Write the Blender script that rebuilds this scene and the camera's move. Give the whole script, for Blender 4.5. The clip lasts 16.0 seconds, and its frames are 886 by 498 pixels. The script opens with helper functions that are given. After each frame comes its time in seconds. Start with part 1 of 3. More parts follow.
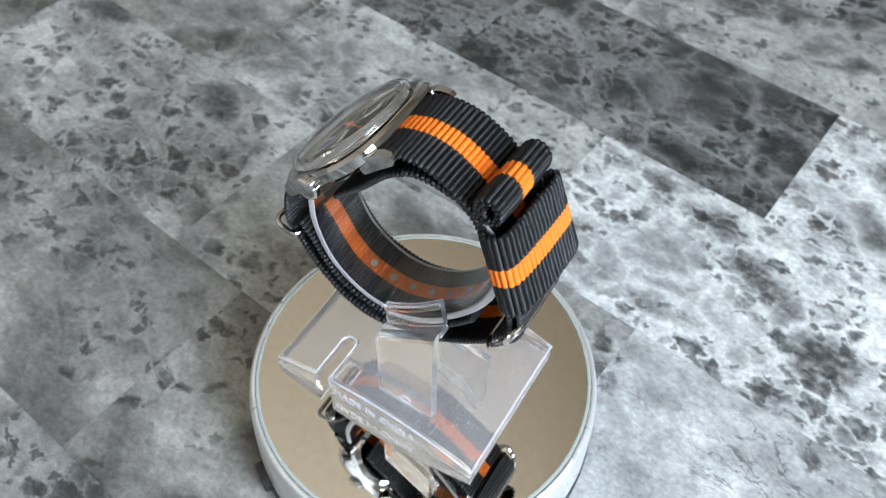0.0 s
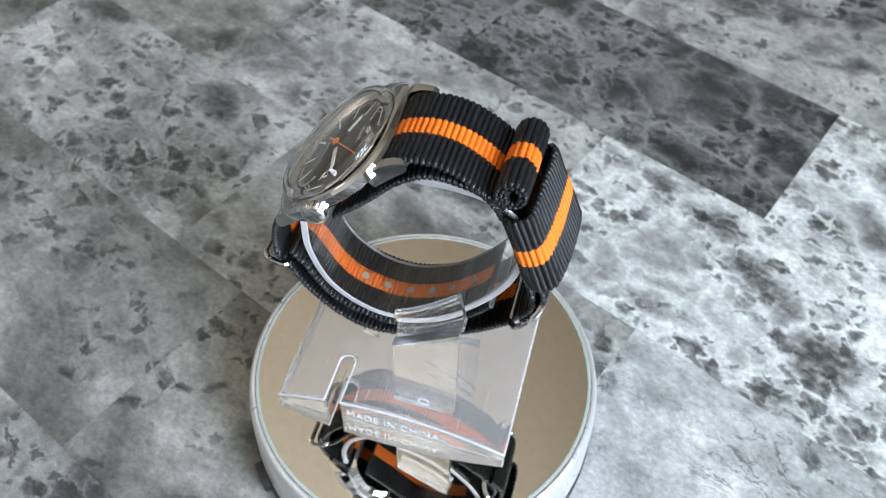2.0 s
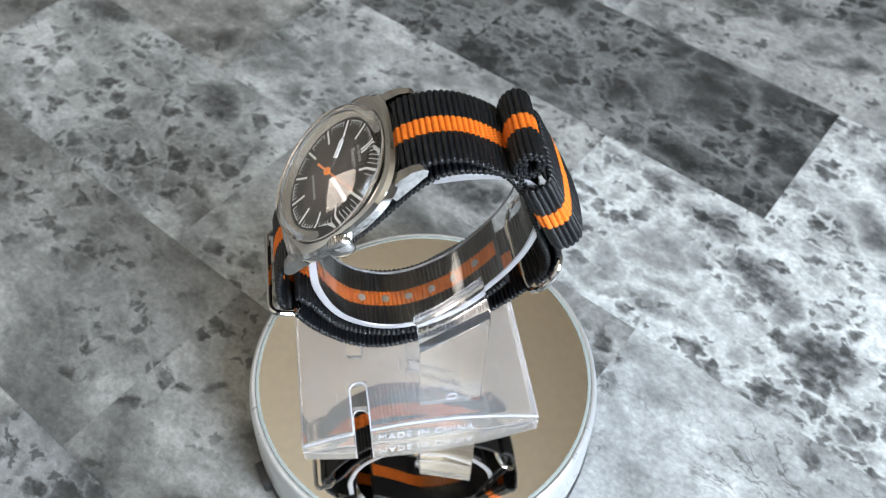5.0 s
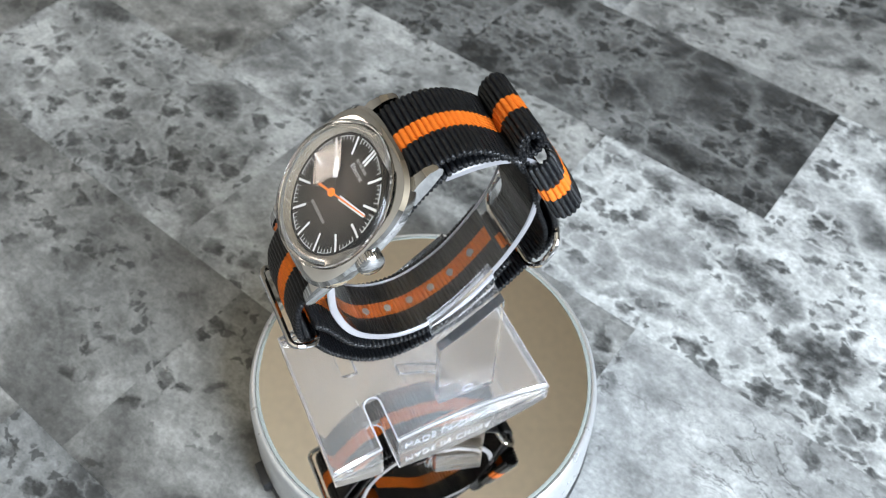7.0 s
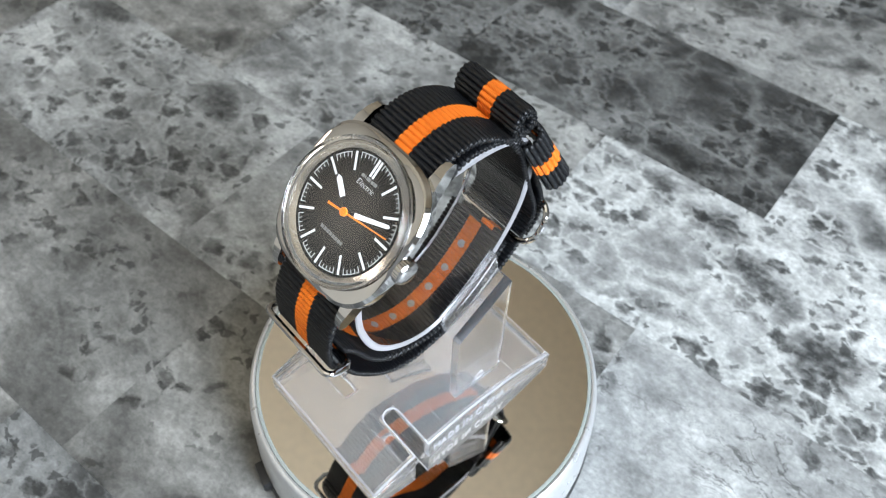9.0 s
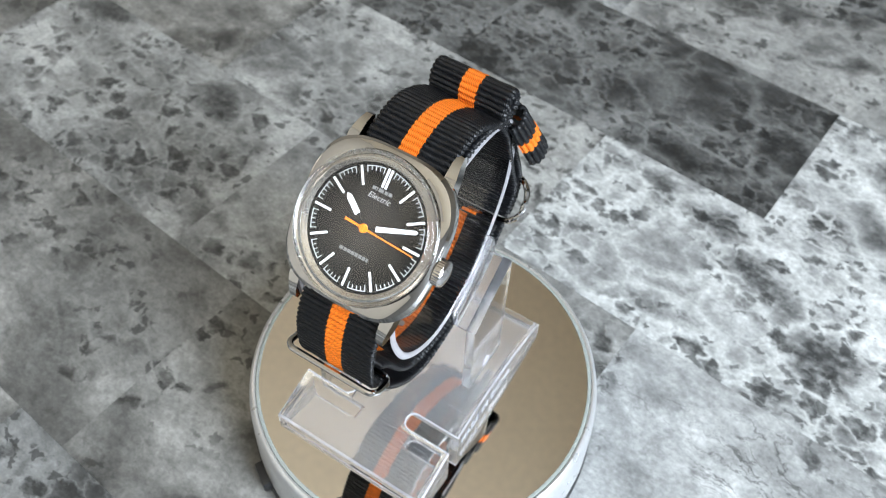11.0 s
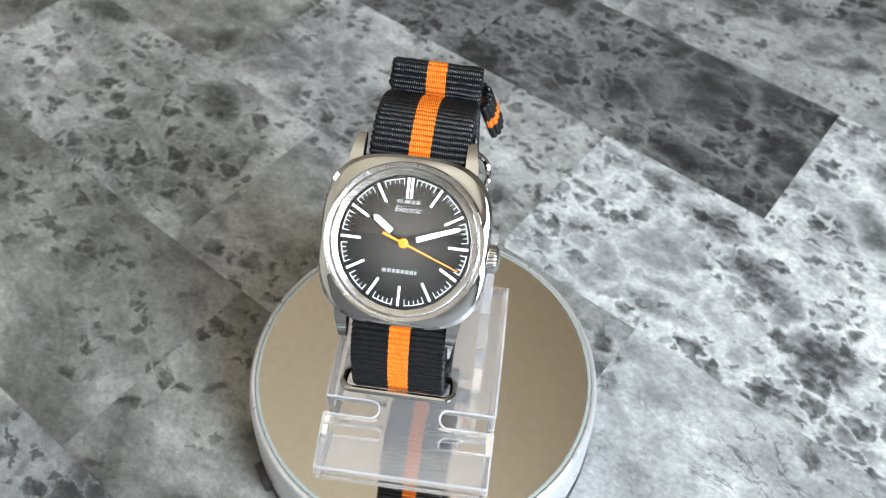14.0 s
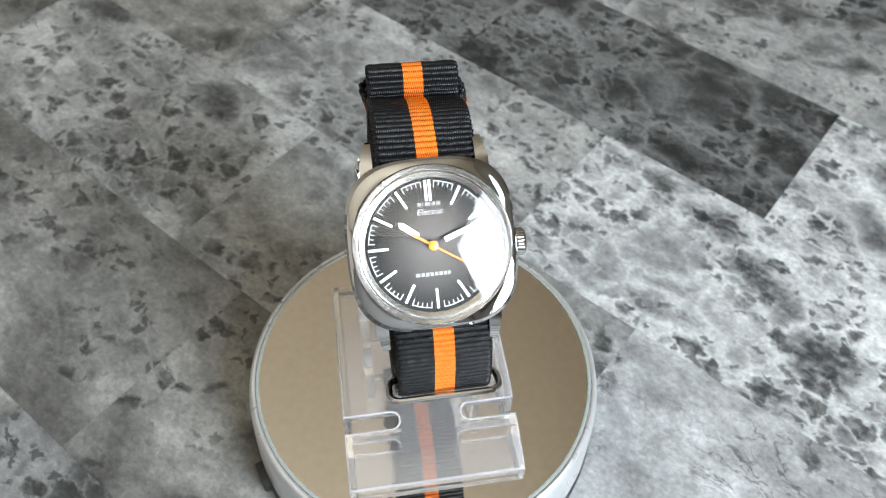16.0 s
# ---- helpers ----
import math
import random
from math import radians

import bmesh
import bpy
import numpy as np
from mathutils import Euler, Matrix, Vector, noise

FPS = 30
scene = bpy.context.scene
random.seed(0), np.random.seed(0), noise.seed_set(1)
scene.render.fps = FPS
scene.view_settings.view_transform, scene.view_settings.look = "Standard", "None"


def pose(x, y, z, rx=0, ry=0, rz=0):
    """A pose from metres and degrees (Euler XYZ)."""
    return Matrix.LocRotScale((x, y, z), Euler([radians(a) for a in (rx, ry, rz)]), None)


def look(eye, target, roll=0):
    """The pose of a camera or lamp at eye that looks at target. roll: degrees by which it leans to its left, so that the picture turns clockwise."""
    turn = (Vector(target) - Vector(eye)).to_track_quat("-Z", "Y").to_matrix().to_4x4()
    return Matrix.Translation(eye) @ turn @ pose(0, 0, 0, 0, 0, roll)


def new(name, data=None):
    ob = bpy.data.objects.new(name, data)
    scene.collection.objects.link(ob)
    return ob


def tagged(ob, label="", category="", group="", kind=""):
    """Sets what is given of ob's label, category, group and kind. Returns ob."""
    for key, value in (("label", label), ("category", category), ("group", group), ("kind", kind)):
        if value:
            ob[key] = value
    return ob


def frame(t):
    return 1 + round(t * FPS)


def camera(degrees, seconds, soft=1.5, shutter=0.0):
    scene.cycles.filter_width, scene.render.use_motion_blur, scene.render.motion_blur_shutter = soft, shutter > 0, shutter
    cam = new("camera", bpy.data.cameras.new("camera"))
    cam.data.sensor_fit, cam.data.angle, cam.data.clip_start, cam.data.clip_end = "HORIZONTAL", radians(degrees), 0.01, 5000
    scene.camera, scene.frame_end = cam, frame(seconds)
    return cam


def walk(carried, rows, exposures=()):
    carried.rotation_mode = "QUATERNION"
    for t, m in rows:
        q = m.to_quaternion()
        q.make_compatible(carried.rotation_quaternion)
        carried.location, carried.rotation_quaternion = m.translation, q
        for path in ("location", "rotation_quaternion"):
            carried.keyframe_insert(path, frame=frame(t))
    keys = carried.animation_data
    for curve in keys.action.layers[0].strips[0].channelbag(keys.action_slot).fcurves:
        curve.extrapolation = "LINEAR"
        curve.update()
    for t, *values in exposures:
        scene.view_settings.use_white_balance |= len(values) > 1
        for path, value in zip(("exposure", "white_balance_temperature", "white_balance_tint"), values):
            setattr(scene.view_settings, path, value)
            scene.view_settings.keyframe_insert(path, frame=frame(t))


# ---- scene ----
cam = camera(56.84, 16.0, soft=1.05)
EYE = Matrix(((0.999694, -0.013006, -0.021062, 0.0),
              (-0.002446, 0.794782, -0.606891, -0.119469),
              (0.024633, 0.606756, 0.794506, 0.239897),
              (0, 0, 0, 1)))
walk(cam, [(0, EYE), (16, EYE)], exposures=[(0, 0.2, 6350, 14), (4, 0.2, 6400, 14), (9, 0.16, 6500, 14), (13, 0.16, 6600, 14), (14.5, 0.16, 6670, 14), (16, 0.0, 6750, 14)])
cam.data.dof.use_dof = True
cam.data.dof.focus_distance = 0.175
cam.data.dof.aperture_fstop = 30

HT = 0.026            # height of the mirror's face above the floor
TURN0, RATE = -122.2, 8.17   # start angle and speed of the platter, degrees and degrees a second
MM = 0.001

# ---- world and light ----
world = bpy.data.worlds.new("sky")
scene.world = world
world.use_nodes = True
sky = world.node_tree.nodes.new("ShaderNodeTexSky")
sky.sky_type, sky.sun_disc = "NISHITA", False
sky.sun_elevation, sky.sun_rotation = radians(40), radians(120)
back = world.node_tree.nodes["Background"]
back.inputs["Strength"].default_value = 0.15
world.node_tree.links.new(sky.outputs["Color"], back.inputs["Color"])


def area(name, m, sx, sy, power, color):
    lamp = bpy.data.lights.new(name, "AREA")
    lamp.shape, lamp.size, lamp.size_y, lamp.energy, lamp.color = "RECTANGLE", sx, sy, power, color
    ob = new(name, lamp)
    ob.matrix_world = m
    return ob


# daylight in the window opening
area("daylight", look((0.93, -1.17, 0.91), (0, -1.11, 0.73)), 0.95, 1.25, 118, (0.77, 0.90, 1.0))
area("daylight_west", look((-1.72, 0.76, 0.56), (0, 0.76, 0.56)), 0.34, 0.36, 2.2, (1.0, 0.84, 0.66))


# ---- materials ----
def material(name):
    m = bpy.data.materials.new(name)
    m.use_nodes = True
    return m, m.node_tree.nodes, m.node_tree.links, m.node_tree.nodes["Principled BSDF"]


def node(nodes, kind, **values):
    n = nodes.new(kind)
    for k, v in values.items():
        n.inputs[k.replace("_", " ")].default_value = v
    return n


def ramp(nodes, stops):
    n = nodes.new("ShaderNodeValToRGB")
    e = n.color_ramp.elements
    while len(e) < len(stops):
        e.new(0.5)
    for el, (p, c) in zip(e, stops):
        el.position = p
        el.color = (*c, 1) if isinstance(c, tuple) else (c, c, c, 1)
    return n


def bump(nodes, links, height, bsdf, strength, distance):
    b = nodes.new("ShaderNodeBump")
    b.inputs["Strength"].default_value, b.inputs["Distance"].default_value = strength, distance
    links.new(height, b.inputs["Height"])
    links.new(b.outputs["Normal"], bsdf.inputs["Normal"])


def plain(name, color, rough=0.5, metal=0.0, grain=0.0, scale=400.0, vary=0.12):
    """A surface with faint mottling in colour and gloss and a fine relief."""
    m, n, l, b = material(name)
    co = n.new("ShaderNodeTexCoord")
    t = node(n, "ShaderNodeTexNoise", Scale=scale, Detail=5.0)
    l.new(co.outputs["Object"], t.inputs["Vector"])
    r = ramp(n, [(0.3, tuple(c * (1 - vary) for c in color)), (0.7, tuple(min(1, c * (1 + vary)) for c in color))])
    l.new(t.outputs["Fac"], r.inputs["Fac"])
    l.new(r.outputs["Color"], b.inputs["Base Color"])
    t2 = node(n, "ShaderNodeTexNoise", Scale=scale * 0.23, Detail=3.0)
    l.new(co.outputs["Object"], t2.inputs["Vector"])
    r2 = ramp(n, [(0.3, rough * 0.8), (0.7, min(1, rough * 1.25))])
    l.new(t2.outputs["Fac"], r2.inputs["Fac"])
    l.new(r2.outputs["Color"], b.inputs["Roughness"])
    b.inputs["Metallic"].default_value = metal
    if grain:
        bump(n, l, t.outputs["Fac"], b, grain, 0.0004)
    return m


def marble(name, low, mid, high, patches, flecks, web, veins=0.0, warm=0.0):
    """Printed marble: clouded grey, rounded dark inclusions in pale webs and hair veins, each tile cut from another place of the print."""
    m, n, l, b = material(name)
    co, info = n.new("ShaderNodeTexCoord"), n.new("ShaderNodeObjectInfo")
    big = n.new("ShaderNodeMath")
    big.operation = "MULTIPLY"
    big.inputs[1].default_value = 9.0
    l.new(info.outputs["Random"], big.inputs[0])
    shift = n.new("ShaderNodeVectorMath")
    shift.operation = "MULTIPLY_ADD"
    shift.inputs[1].default_value = (0.8, 1.0, 1.0)
    l.new(co.outputs["Object"], shift.inputs[0])
    l.new(big.outputs[0], shift.inputs[2])
    at = shift.outputs[0]

    def noise_of(sc, detail, rough, dist=0.0, where=None, out="Fac"):
        t = node(n, "ShaderNodeTexNoise", Scale=sc, Detail=detail, Roughness=rough, Distortion=dist)
        l.new(where or at, t.inputs["Vector"])
        return t.outputs[out]

    def warped(sc, amount, where):
        w = n.new("ShaderNodeVectorMath")
        w.operation = "MULTIPLY_ADD"
        w.inputs[1].default_value = (amount, amount, 0)
        l.new(noise_of(sc, 4.0, 0.6, 0.0, where, "Color"), w.inputs[0])
        l.new(where, w.inputs[2])
        return w.outputs[0]

    def levels(out, *stops):
        r = ramp(n, list(stops))
        l.new(out, r.inputs["Fac"])
        return r.outputs["Color"]

    def product(*outs):
        o = outs[0]
        for q in outs[1:]:
            k = n.new("ShaderNodeMath")
            k.operation = "MULTIPLY"
            l.new(o, k.inputs[0])
            if isinstance(q, float):
                k.inputs[1].default_value = q
            else:
                l.new(q, k.inputs[1])
            o = k.outputs[0]
        return o

    def blend(under, fac, color, mode="MIX"):
        k = n.new("ShaderNodeMixRGB")
        k.blend_type = mode
        if isinstance(color, tuple):
            k.inputs["Color2"].default_value = (*color, 1)
        else:
            l.new(color, k.inputs["Color2"])
        if isinstance(fac, float):
            k.inputs["Fac"].default_value = fac
        else:
            l.new(fac, k.inputs["Fac"])
        l.new(under, k.inputs["Color1"])
        return k.outputs["Color"]

    def inclusions(sc, where, share, soft):
        """Some cells of a warped net filled dark, and the net itself."""
        f = node(n, "ShaderNodeTexVoronoi", Scale=sc)
        l.new(where, f.inputs["Vector"])
        e = node(n, "ShaderNodeTexVoronoi", Scale=sc)
        e.feature = "DISTANCE_TO_EDGE"
        l.new(where, e.inputs["Vector"])
        split = n.new("ShaderNodeSeparateColor")
        l.new(f.outputs["Color"], split.inputs["Color"])
        chosen = levels(split.outputs["Red"], (1 - share - 0.02, 0.0), (1 - share + 0.02, 1.0))
        core = levels(e.outputs["Distance"], (0.05, 0.0), (0.05 + soft, 1.0))
        return product(chosen, core), e.outputs["Distance"]

    loose = warped(45.0, 0.022, warped(190.0, 0.004, at))
    fine = warped(120.0, 0.010, warped(420.0, 0.0028, at))
    c = levels(noise_of(21.0, 9.0, 0.62, 0.6), (0.36, low), (0.5, mid), (0.63, high))
    c = blend(c, 1.0, levels(noise_of(85.0, 6.0, 0.68, 0.3), (0.34, 0.62), (0.52, 1.0), (0.68, 1.34)), "MULTIPLY")
    ink = (0.014 + low * 0.1, 0.0145 + low * 0.1, 0.0145 + low * 0.1)
    pale = (high * 1.05, high * 1.06, high * 1.05)
    mottle = levels(noise_of(260.0, 4.0, 0.7), (0.36, 0.45), (0.6, 1.0))
    where_big = levels(noise_of(16.0, 2.0, 0.5), (0.5 - 0.22 * patches, 0.0), (0.60 - 0.22 * patches, 1.0))
    where_small = levels(noise_of(24.0, 3.0, 0.55), (0.52 - 0.2 * flecks, 0.0), (0.60 - 0.2 * flecks, 1.0))
    blob, net = inclusions(48.0, loose, 0.16 + 0.4 * patches, 0.28)
    dot, net_fine = inclusions(150.0, fine, 0.12 + 0.3 * flecks, 0.14)
    speck, _ = inclusions(330.0, fine, 0.10 + 0.2 * flecks, 0.12)
    c = blend(c, product(levels(net, (0.0, 1.0), (0.05, 0.5), (0.16, 0.0)), where_big, web), pale)
    c = blend(c, product(levels(net_fine, (0.0, 1.0), (0.06, 0.4), (0.16, 0.0)), where_small, web * 0.8), pale)
    c = blend(c, product(blob, where_big, mottle, 0.92), ink)
    c = blend(c, product(dot, where_small, mottle, 0.9), ink)
    c = blend(c, product(speck, where_small, 0.7), ink)
    if veins:
        streak = n.new("ShaderNodeMapping")
        streak.inputs["Scale"].default_value = (0.45, 1.7, 1.0)
        l.new(loose, streak.inputs["Vector"])
        ridge = noise_of(48.0, 5.0, 0.6, 0.8, streak.outputs["Vector"])
        c = blend(c, product(levels(ridge, (0.485, 0.0), (0.5, 1.0), (0.515, 0.0)), levels(noise_of(30.0, 2.0, 0.5), (0.45, 0.0), (0.6, 1.0)), veins), ink)
    c = blend(c, 1.0, levels(noise_of(620.0, 3.0, 0.7), (0.3, 0.74), (0.7, 1.22)), "MULTIPLY")
    c = blend(c, 1.0, (0.97 + 0.08 * warm, 1.0, 1.0 - 0.12 * warm), "MULTIPLY")
    l.new(c, b.inputs["Base Color"])
    b.inputs["Roughness"].default_value = 0.42
    b.inputs["Specular IOR Level"].default_value = 0.35
    bump(n, l, noise_of(300.0, 3.0, 0.6), b, 0.15, 0.0003)
    return m


def clear(name, tint, rough=0.02, ior=1.49, scratch=0.0, milk=0.0, dust=0.0, veil_color=(0.93, 0.94, 0.97)):
    m, n, l, b = material(name)
    b.inputs["Base Color"].default_value = (*tint, 1)
    b.inputs["Transmission Weight"].default_value, b.inputs["IOR"].default_value = 1.0, ior
    b.inputs["Roughness"].default_value = rough
    if scratch:
        co = n.new("ShaderNodeTexCoord")
        t = node(n, "ShaderNodeTexNoise", Scale=140.0, Detail=4.0, Roughness=0.6)
        l.new(co.outputs["Object"], t.inputs["Vector"])
        bump(n, l, t.outputs["Fac"], b, scratch, 0.0006)
    if milk:
        haze = n.new("ShaderNodeBsdfTranslucent")
        veil = n.new("ShaderNodeBsdfDiffuse")
        haze.inputs["Color"].default_value = veil.inputs["Color"].default_value = (*veil_color, 1)
        pair = n.new("ShaderNodeMixShader")
        l.new(veil.outputs[0], pair.inputs[1])
        l.new(haze.outputs[0], pair.inputs[2])
        mix = n.new("ShaderNodeMixShader")
        mix.inputs["Fac"].default_value = milk
        if dust:
            co = n.new("ShaderNodeTexCoord")
            dots = node(n, "ShaderNodeTexVoronoi", Scale=520.0)
            l.new(co.outputs["Object"], dots.inputs["Vector"])
            spot = ramp(n, [(0.05, 1.0), (0.1, 0.0)])
            l.new(dots.outputs["Distance"], spot.inputs["Fac"])
            some = node(n, "ShaderNodeTexNoise", Scale=210.0, Detail=2.0)
            l.new(co.outputs["Object"], some.inputs["Vector"])
            few = ramp(n, [(0.58, 0.0), (0.62, 1.0)])
            l.new(some.outputs["Fac"], few.inputs["Fac"])
            mp = n.new("ShaderNodeMapping")
            mp.inputs["Scale"].default_value = (70, 1500, 1500)
            mp.inputs["Rotation"].default_value = (0.2, 0.3, 0.5)
            l.new(co.outputs["Object"], mp.inputs["Vector"])
            hair = node(n, "ShaderNodeTexNoise", Scale=1.0, Detail=2.0)
            l.new(mp.outputs["Vector"], hair.inputs["Vector"])
            fine = ramp(n, [(0.70, 0.0), (0.76, 0.5)])
            l.new(hair.outputs["Fac"], fine.inputs["Fac"])
            both = n.new("ShaderNodeMath")
            both.operation = "MULTIPLY_ADD"
            l.new(spot.outputs["Color"], both.inputs[0])
            l.new(few.outputs["Color"], both.inputs[1])
            l.new(fine.outputs["Color"], both.inputs[2])
            more = n.new("ShaderNodeMath")
            more.operation = "MULTIPLY_ADD"
            more.use_clamp = True
            more.inputs[1].default_value, more.inputs[2].default_value = dust, milk
            l.new(both.outputs[0], more.inputs[0])
            l.new(more.outputs[0], mix.inputs["Fac"])
        l.new(b.outputs[0], mix.inputs[1])
        l.new(pair.outputs[0], mix.inputs[2])
        l.new(mix.outputs[0], n["Material Output"].inputs["Surface"])
    return m


def weave(name, color, rough, sheen, glint):
    """Nylon webbing: fine diagonal yarn across the ribs, its highlights put into the colour."""
    m, n, l, b = material(name)
    uv = n.new("ShaderNodeUVMap")
    w = node(n, "ShaderNodeTexWave", Scale=1.0, Distortion=0.6, Detail=1.0)
    mp = n.new("ShaderNodeMapping")
    mp.inputs["Scale"].default_value = (800, 300, 1)
    mp.inputs["Rotation"].default_value = (0, 0, 0.5)
    l.new(uv.outputs["UV"], mp.inputs["Vector"])
    l.new(mp.outputs["Vector"], w.inputs["Vector"])
    co = n.new("ShaderNodeTexCoord")
    t = node(n, "ShaderNodeTexNoise", Scale=900.0, Detail=3.0)
    l.new(co.outputs["Object"], t.inputs["Vector"])
    mixv = n.new("ShaderNodeMath")
    mixv.operation = "MULTIPLY"
    l.new(w.outputs["Fac"], mixv.inputs[0])
    l.new(t.outputs["Fac"], mixv.inputs[1])
    # paler yarn crests and darker hollows paint highlights and shade into the colour
    r = ramp(n, [(0.08, tuple(c * 0.6 for c in color)), (0.3, color), (0.55, tuple(min(1, c * glint) for c in color))])
    l.new(mixv.outputs[0], r.inputs["Fac"])
    l.new(r.outputs["Color"], b.inputs["Base Color"])
    b.inputs["Roughness"].default_value = rough
    b.inputs["Specular IOR Level"].default_value = sheen
    bump(n, l, mixv.outputs[0], b, 0.5, 0.0003)
    return m


def sunray(name):
    """Smoked dial lacquer brushed outward from the centre, paler there."""
    m, n, l, b = material(name)
    co = n.new("ShaderNodeTexCoord")
    g = n.new("ShaderNodeTexGradient")
    g.gradient_type = "RADIAL"
    l.new(co.outputs["Object"], g.inputs["Vector"])
    t = n.new("ShaderNodeTexNoise")
    t.noise_dimensions = "1D"
    t.inputs["Scale"].default_value, t.inputs["Detail"].default_value = 260.0, 4.0
    l.new(g.outputs["Fac"], t.inputs["W"])
    r = ramp(n, [(0.3, 0.8), (0.7, 1.2)])
    l.new(t.outputs["Fac"], r.inputs["Fac"])
    away = n.new("ShaderNodeVectorMath")
    away.operation = "LENGTH"
    l.new(co.outputs["Object"], away.inputs[0])
    out = n.new("ShaderNodeMath")
    out.operation = "MULTIPLY"
    out.inputs[1].default_value = 1 / 0.0136
    l.new(away.outputs["Value"], out.inputs[0])
    smoke = ramp(n, [(0.0, (0.085, 0.078, 0.072)), (0.4, (0.05, 0.045, 0.041)), (0.8, (0.012, 0.011, 0.010)), (1.0, (0.005, 0.005, 0.005))])
    l.new(out.outputs[0], smoke.inputs["Fac"])
    both = n.new("ShaderNodeMixRGB")
    both.blend_type = "MULTIPLY"
    both.inputs["Fac"].default_value = 1.0
    l.new(smoke.outputs["Color"], both.inputs["Color1"])
    l.new(r.outputs["Color"], both.inputs["Color2"])
    l.new(both.outputs["Color"], b.inputs["Base Color"])
    b.inputs["Metallic"].default_value = 0.75
    b.inputs["Roughness"].default_value = 0.46
    bump(n, l, t.outputs["Fac"], b, 0.05, 0.00002)
    return m


def steel(name, rough, color=(0.62, 0.61, 0.59), brushed=0.0):
    m, n, l, b = material(name)
    co = n.new("ShaderNodeTexCoord")
    mp = n.new("ShaderNodeMapping")
    mp.inputs["Scale"].default_value = (60, 2500, 60)
    l.new(co.outputs["Object"], mp.inputs["Vector"])
    t = node(n, "ShaderNodeTexNoise", Scale=1.0, Detail=4.0)
    l.new(mp.outputs["Vector"], t.inputs["Vector"])
    r = ramp(n, [(0.3, rough * 0.7), (0.7, rough * 1.4)])
    l.new(t.outputs["Fac"], r.inputs["Fac"])
    l.new(r.outputs["Color"], b.inputs["Roughness"])
    b.inputs["Base Color"].default_value = (*color, 1)
    b.inputs["Metallic"].default_value = 1.0
    if brushed:
        bump(n, l, t.outputs["Fac"], b, brushed, 0.00004)
    return m


MARBLE_DARK = marble("marble_dark", 0.028, 0.068, 0.20, 0.8, 0.5, 0.55, 0.0, 0.1)
MARBLE_BROWN = marble("marble_brown", 0.05, 0.135, 0.28, 0.55, 0.3, 0.35, 0.3, 0.5)
MARBLE_MID = marble("marble_mid", 0.085, 0.15, 0.27, 0.2, 0.3, 0.25, 0.2, 0.45)
MARBLE_GREY = marble("marble_grey", 0.11, 0.22, 0.38, 0.35, 0.45, 0.4, 0.0, 0.2)
MARBLE_LIGHT = marble("marble_light", 0.16, 0.33, 0.62, 0.45, 0.7, 0.6, 0.25, 0.0)
MARBLE_PALE = marble("marble_pale", 0.29, 0.38, 0.50, -0.3, -0.1, 0.2, 0.8, 0.0)
WALL = plain("wall_paint", (0.34, 0.335, 0.32), 0.7, grain=0.1, scale=60.0, vary=0.05)
TANWALL = plain("tan_wall_paint", (0.44, 0.385, 0.31), 0.6, grain=0.1, scale=60.0, vary=0.06)
# unseen wall's tone, kept dark so the polished steel reflects dark bands
DARKWALL = plain("dark_reflected_wall", (0.19, 0.185, 0.18), 0.6, grain=0.1, scale=60.0, vary=0.1)
CEIL = plain("ceiling_paint", (0.88, 0.75, 0.57), 0.8, grain=0.1, scale=40.0, vary=0.05)
TRIM = plain("window_paint", (0.8, 0.8, 0.78), 0.4, scale=80.0, vary=0.03)
ACRYLIC = clear("acrylic", (0.99, 0.99, 0.995), 0.02, 1.49, 0.05, 0.003, 0.22)
# milky base; part of its haze stands in for pale reflections on it
HAZY = clear("hazy_acrylic", (0.985, 0.985, 0.995), 0.05, 1.49, 0.08, 0.085, 0.5)
FROST = clear("acrylic_edge", (0.99, 0.99, 1.0), 0.2, 1.49, 0.1, 0.52, 0.0, (0.78, 0.77, 0.81))
RIM = clear("acrylic_rim", (0.99, 0.99, 1.0), 0.10, 1.49, 0.1, 0.05, 0.0, (0.86, 0.86, 0.90))
MOULDED = clear("moulded_acrylic", (0.99, 0.99, 1.0), 0.25, 1.49, 0.1, 0.5, 0.0, (0.9, 0.9, 0.93))
CRYSTAL = clear("crystal", (1, 1, 1), 0.0, 1.4)
MIRROR = plain("mirror_silver", (0.94, 0.90, 0.84), 0.015, 1.0, vary=0.01)
GREEN = plain("glass_edge", (0.30, 0.33, 0.315), 0.12, scale=900.0, vary=0.05)
SILVER = plain("silver_plastic", (0.72, 0.73, 0.74), 0.32, 0.72, grain=0.05, scale=700.0, vary=0.04)
BLACK = plain("black_plastic", (0.012, 0.012, 0.013), 0.45, grain=0.1, scale=500.0)
NYLON = weave("black_nylon", (0.0042, 0.0046, 0.0056), 0.36, 0.3, 2.4)
ORANGE = weave("orange_nylon", (0.74, 0.165, 0.012), 0.55, 0.25, 1.35)
STEEL = steel("polished_steel", 0.03, (0.53, 0.525, 0.52))
BRUSHED = steel("brushed_steel", 0.2, (0.56, 0.54, 0.51), 0.5)
DIAL = sunray("dial_lacquer")
WHITE = plain("white_print", (0.70, 0.70, 0.68), 0.5, scale=900.0, vary=0.04)
FAINT = plain("thin_print", (0.19, 0.19, 0.18), 0.5, scale=900.0, vary=0.04)
PRINT = plain("pale_print", (0.56, 0.56, 0.54), 0.5, scale=900.0, vary=0.04)
HANDORANGE = plain("orange_lacquer", (0.85, 0.20, 0.012), 0.35, scale=900.0, vary=0.04)
EYELET = plain("sealed_hole", (0.38, 0.36, 0.33), 0.6, scale=900.0, vary=0.25)


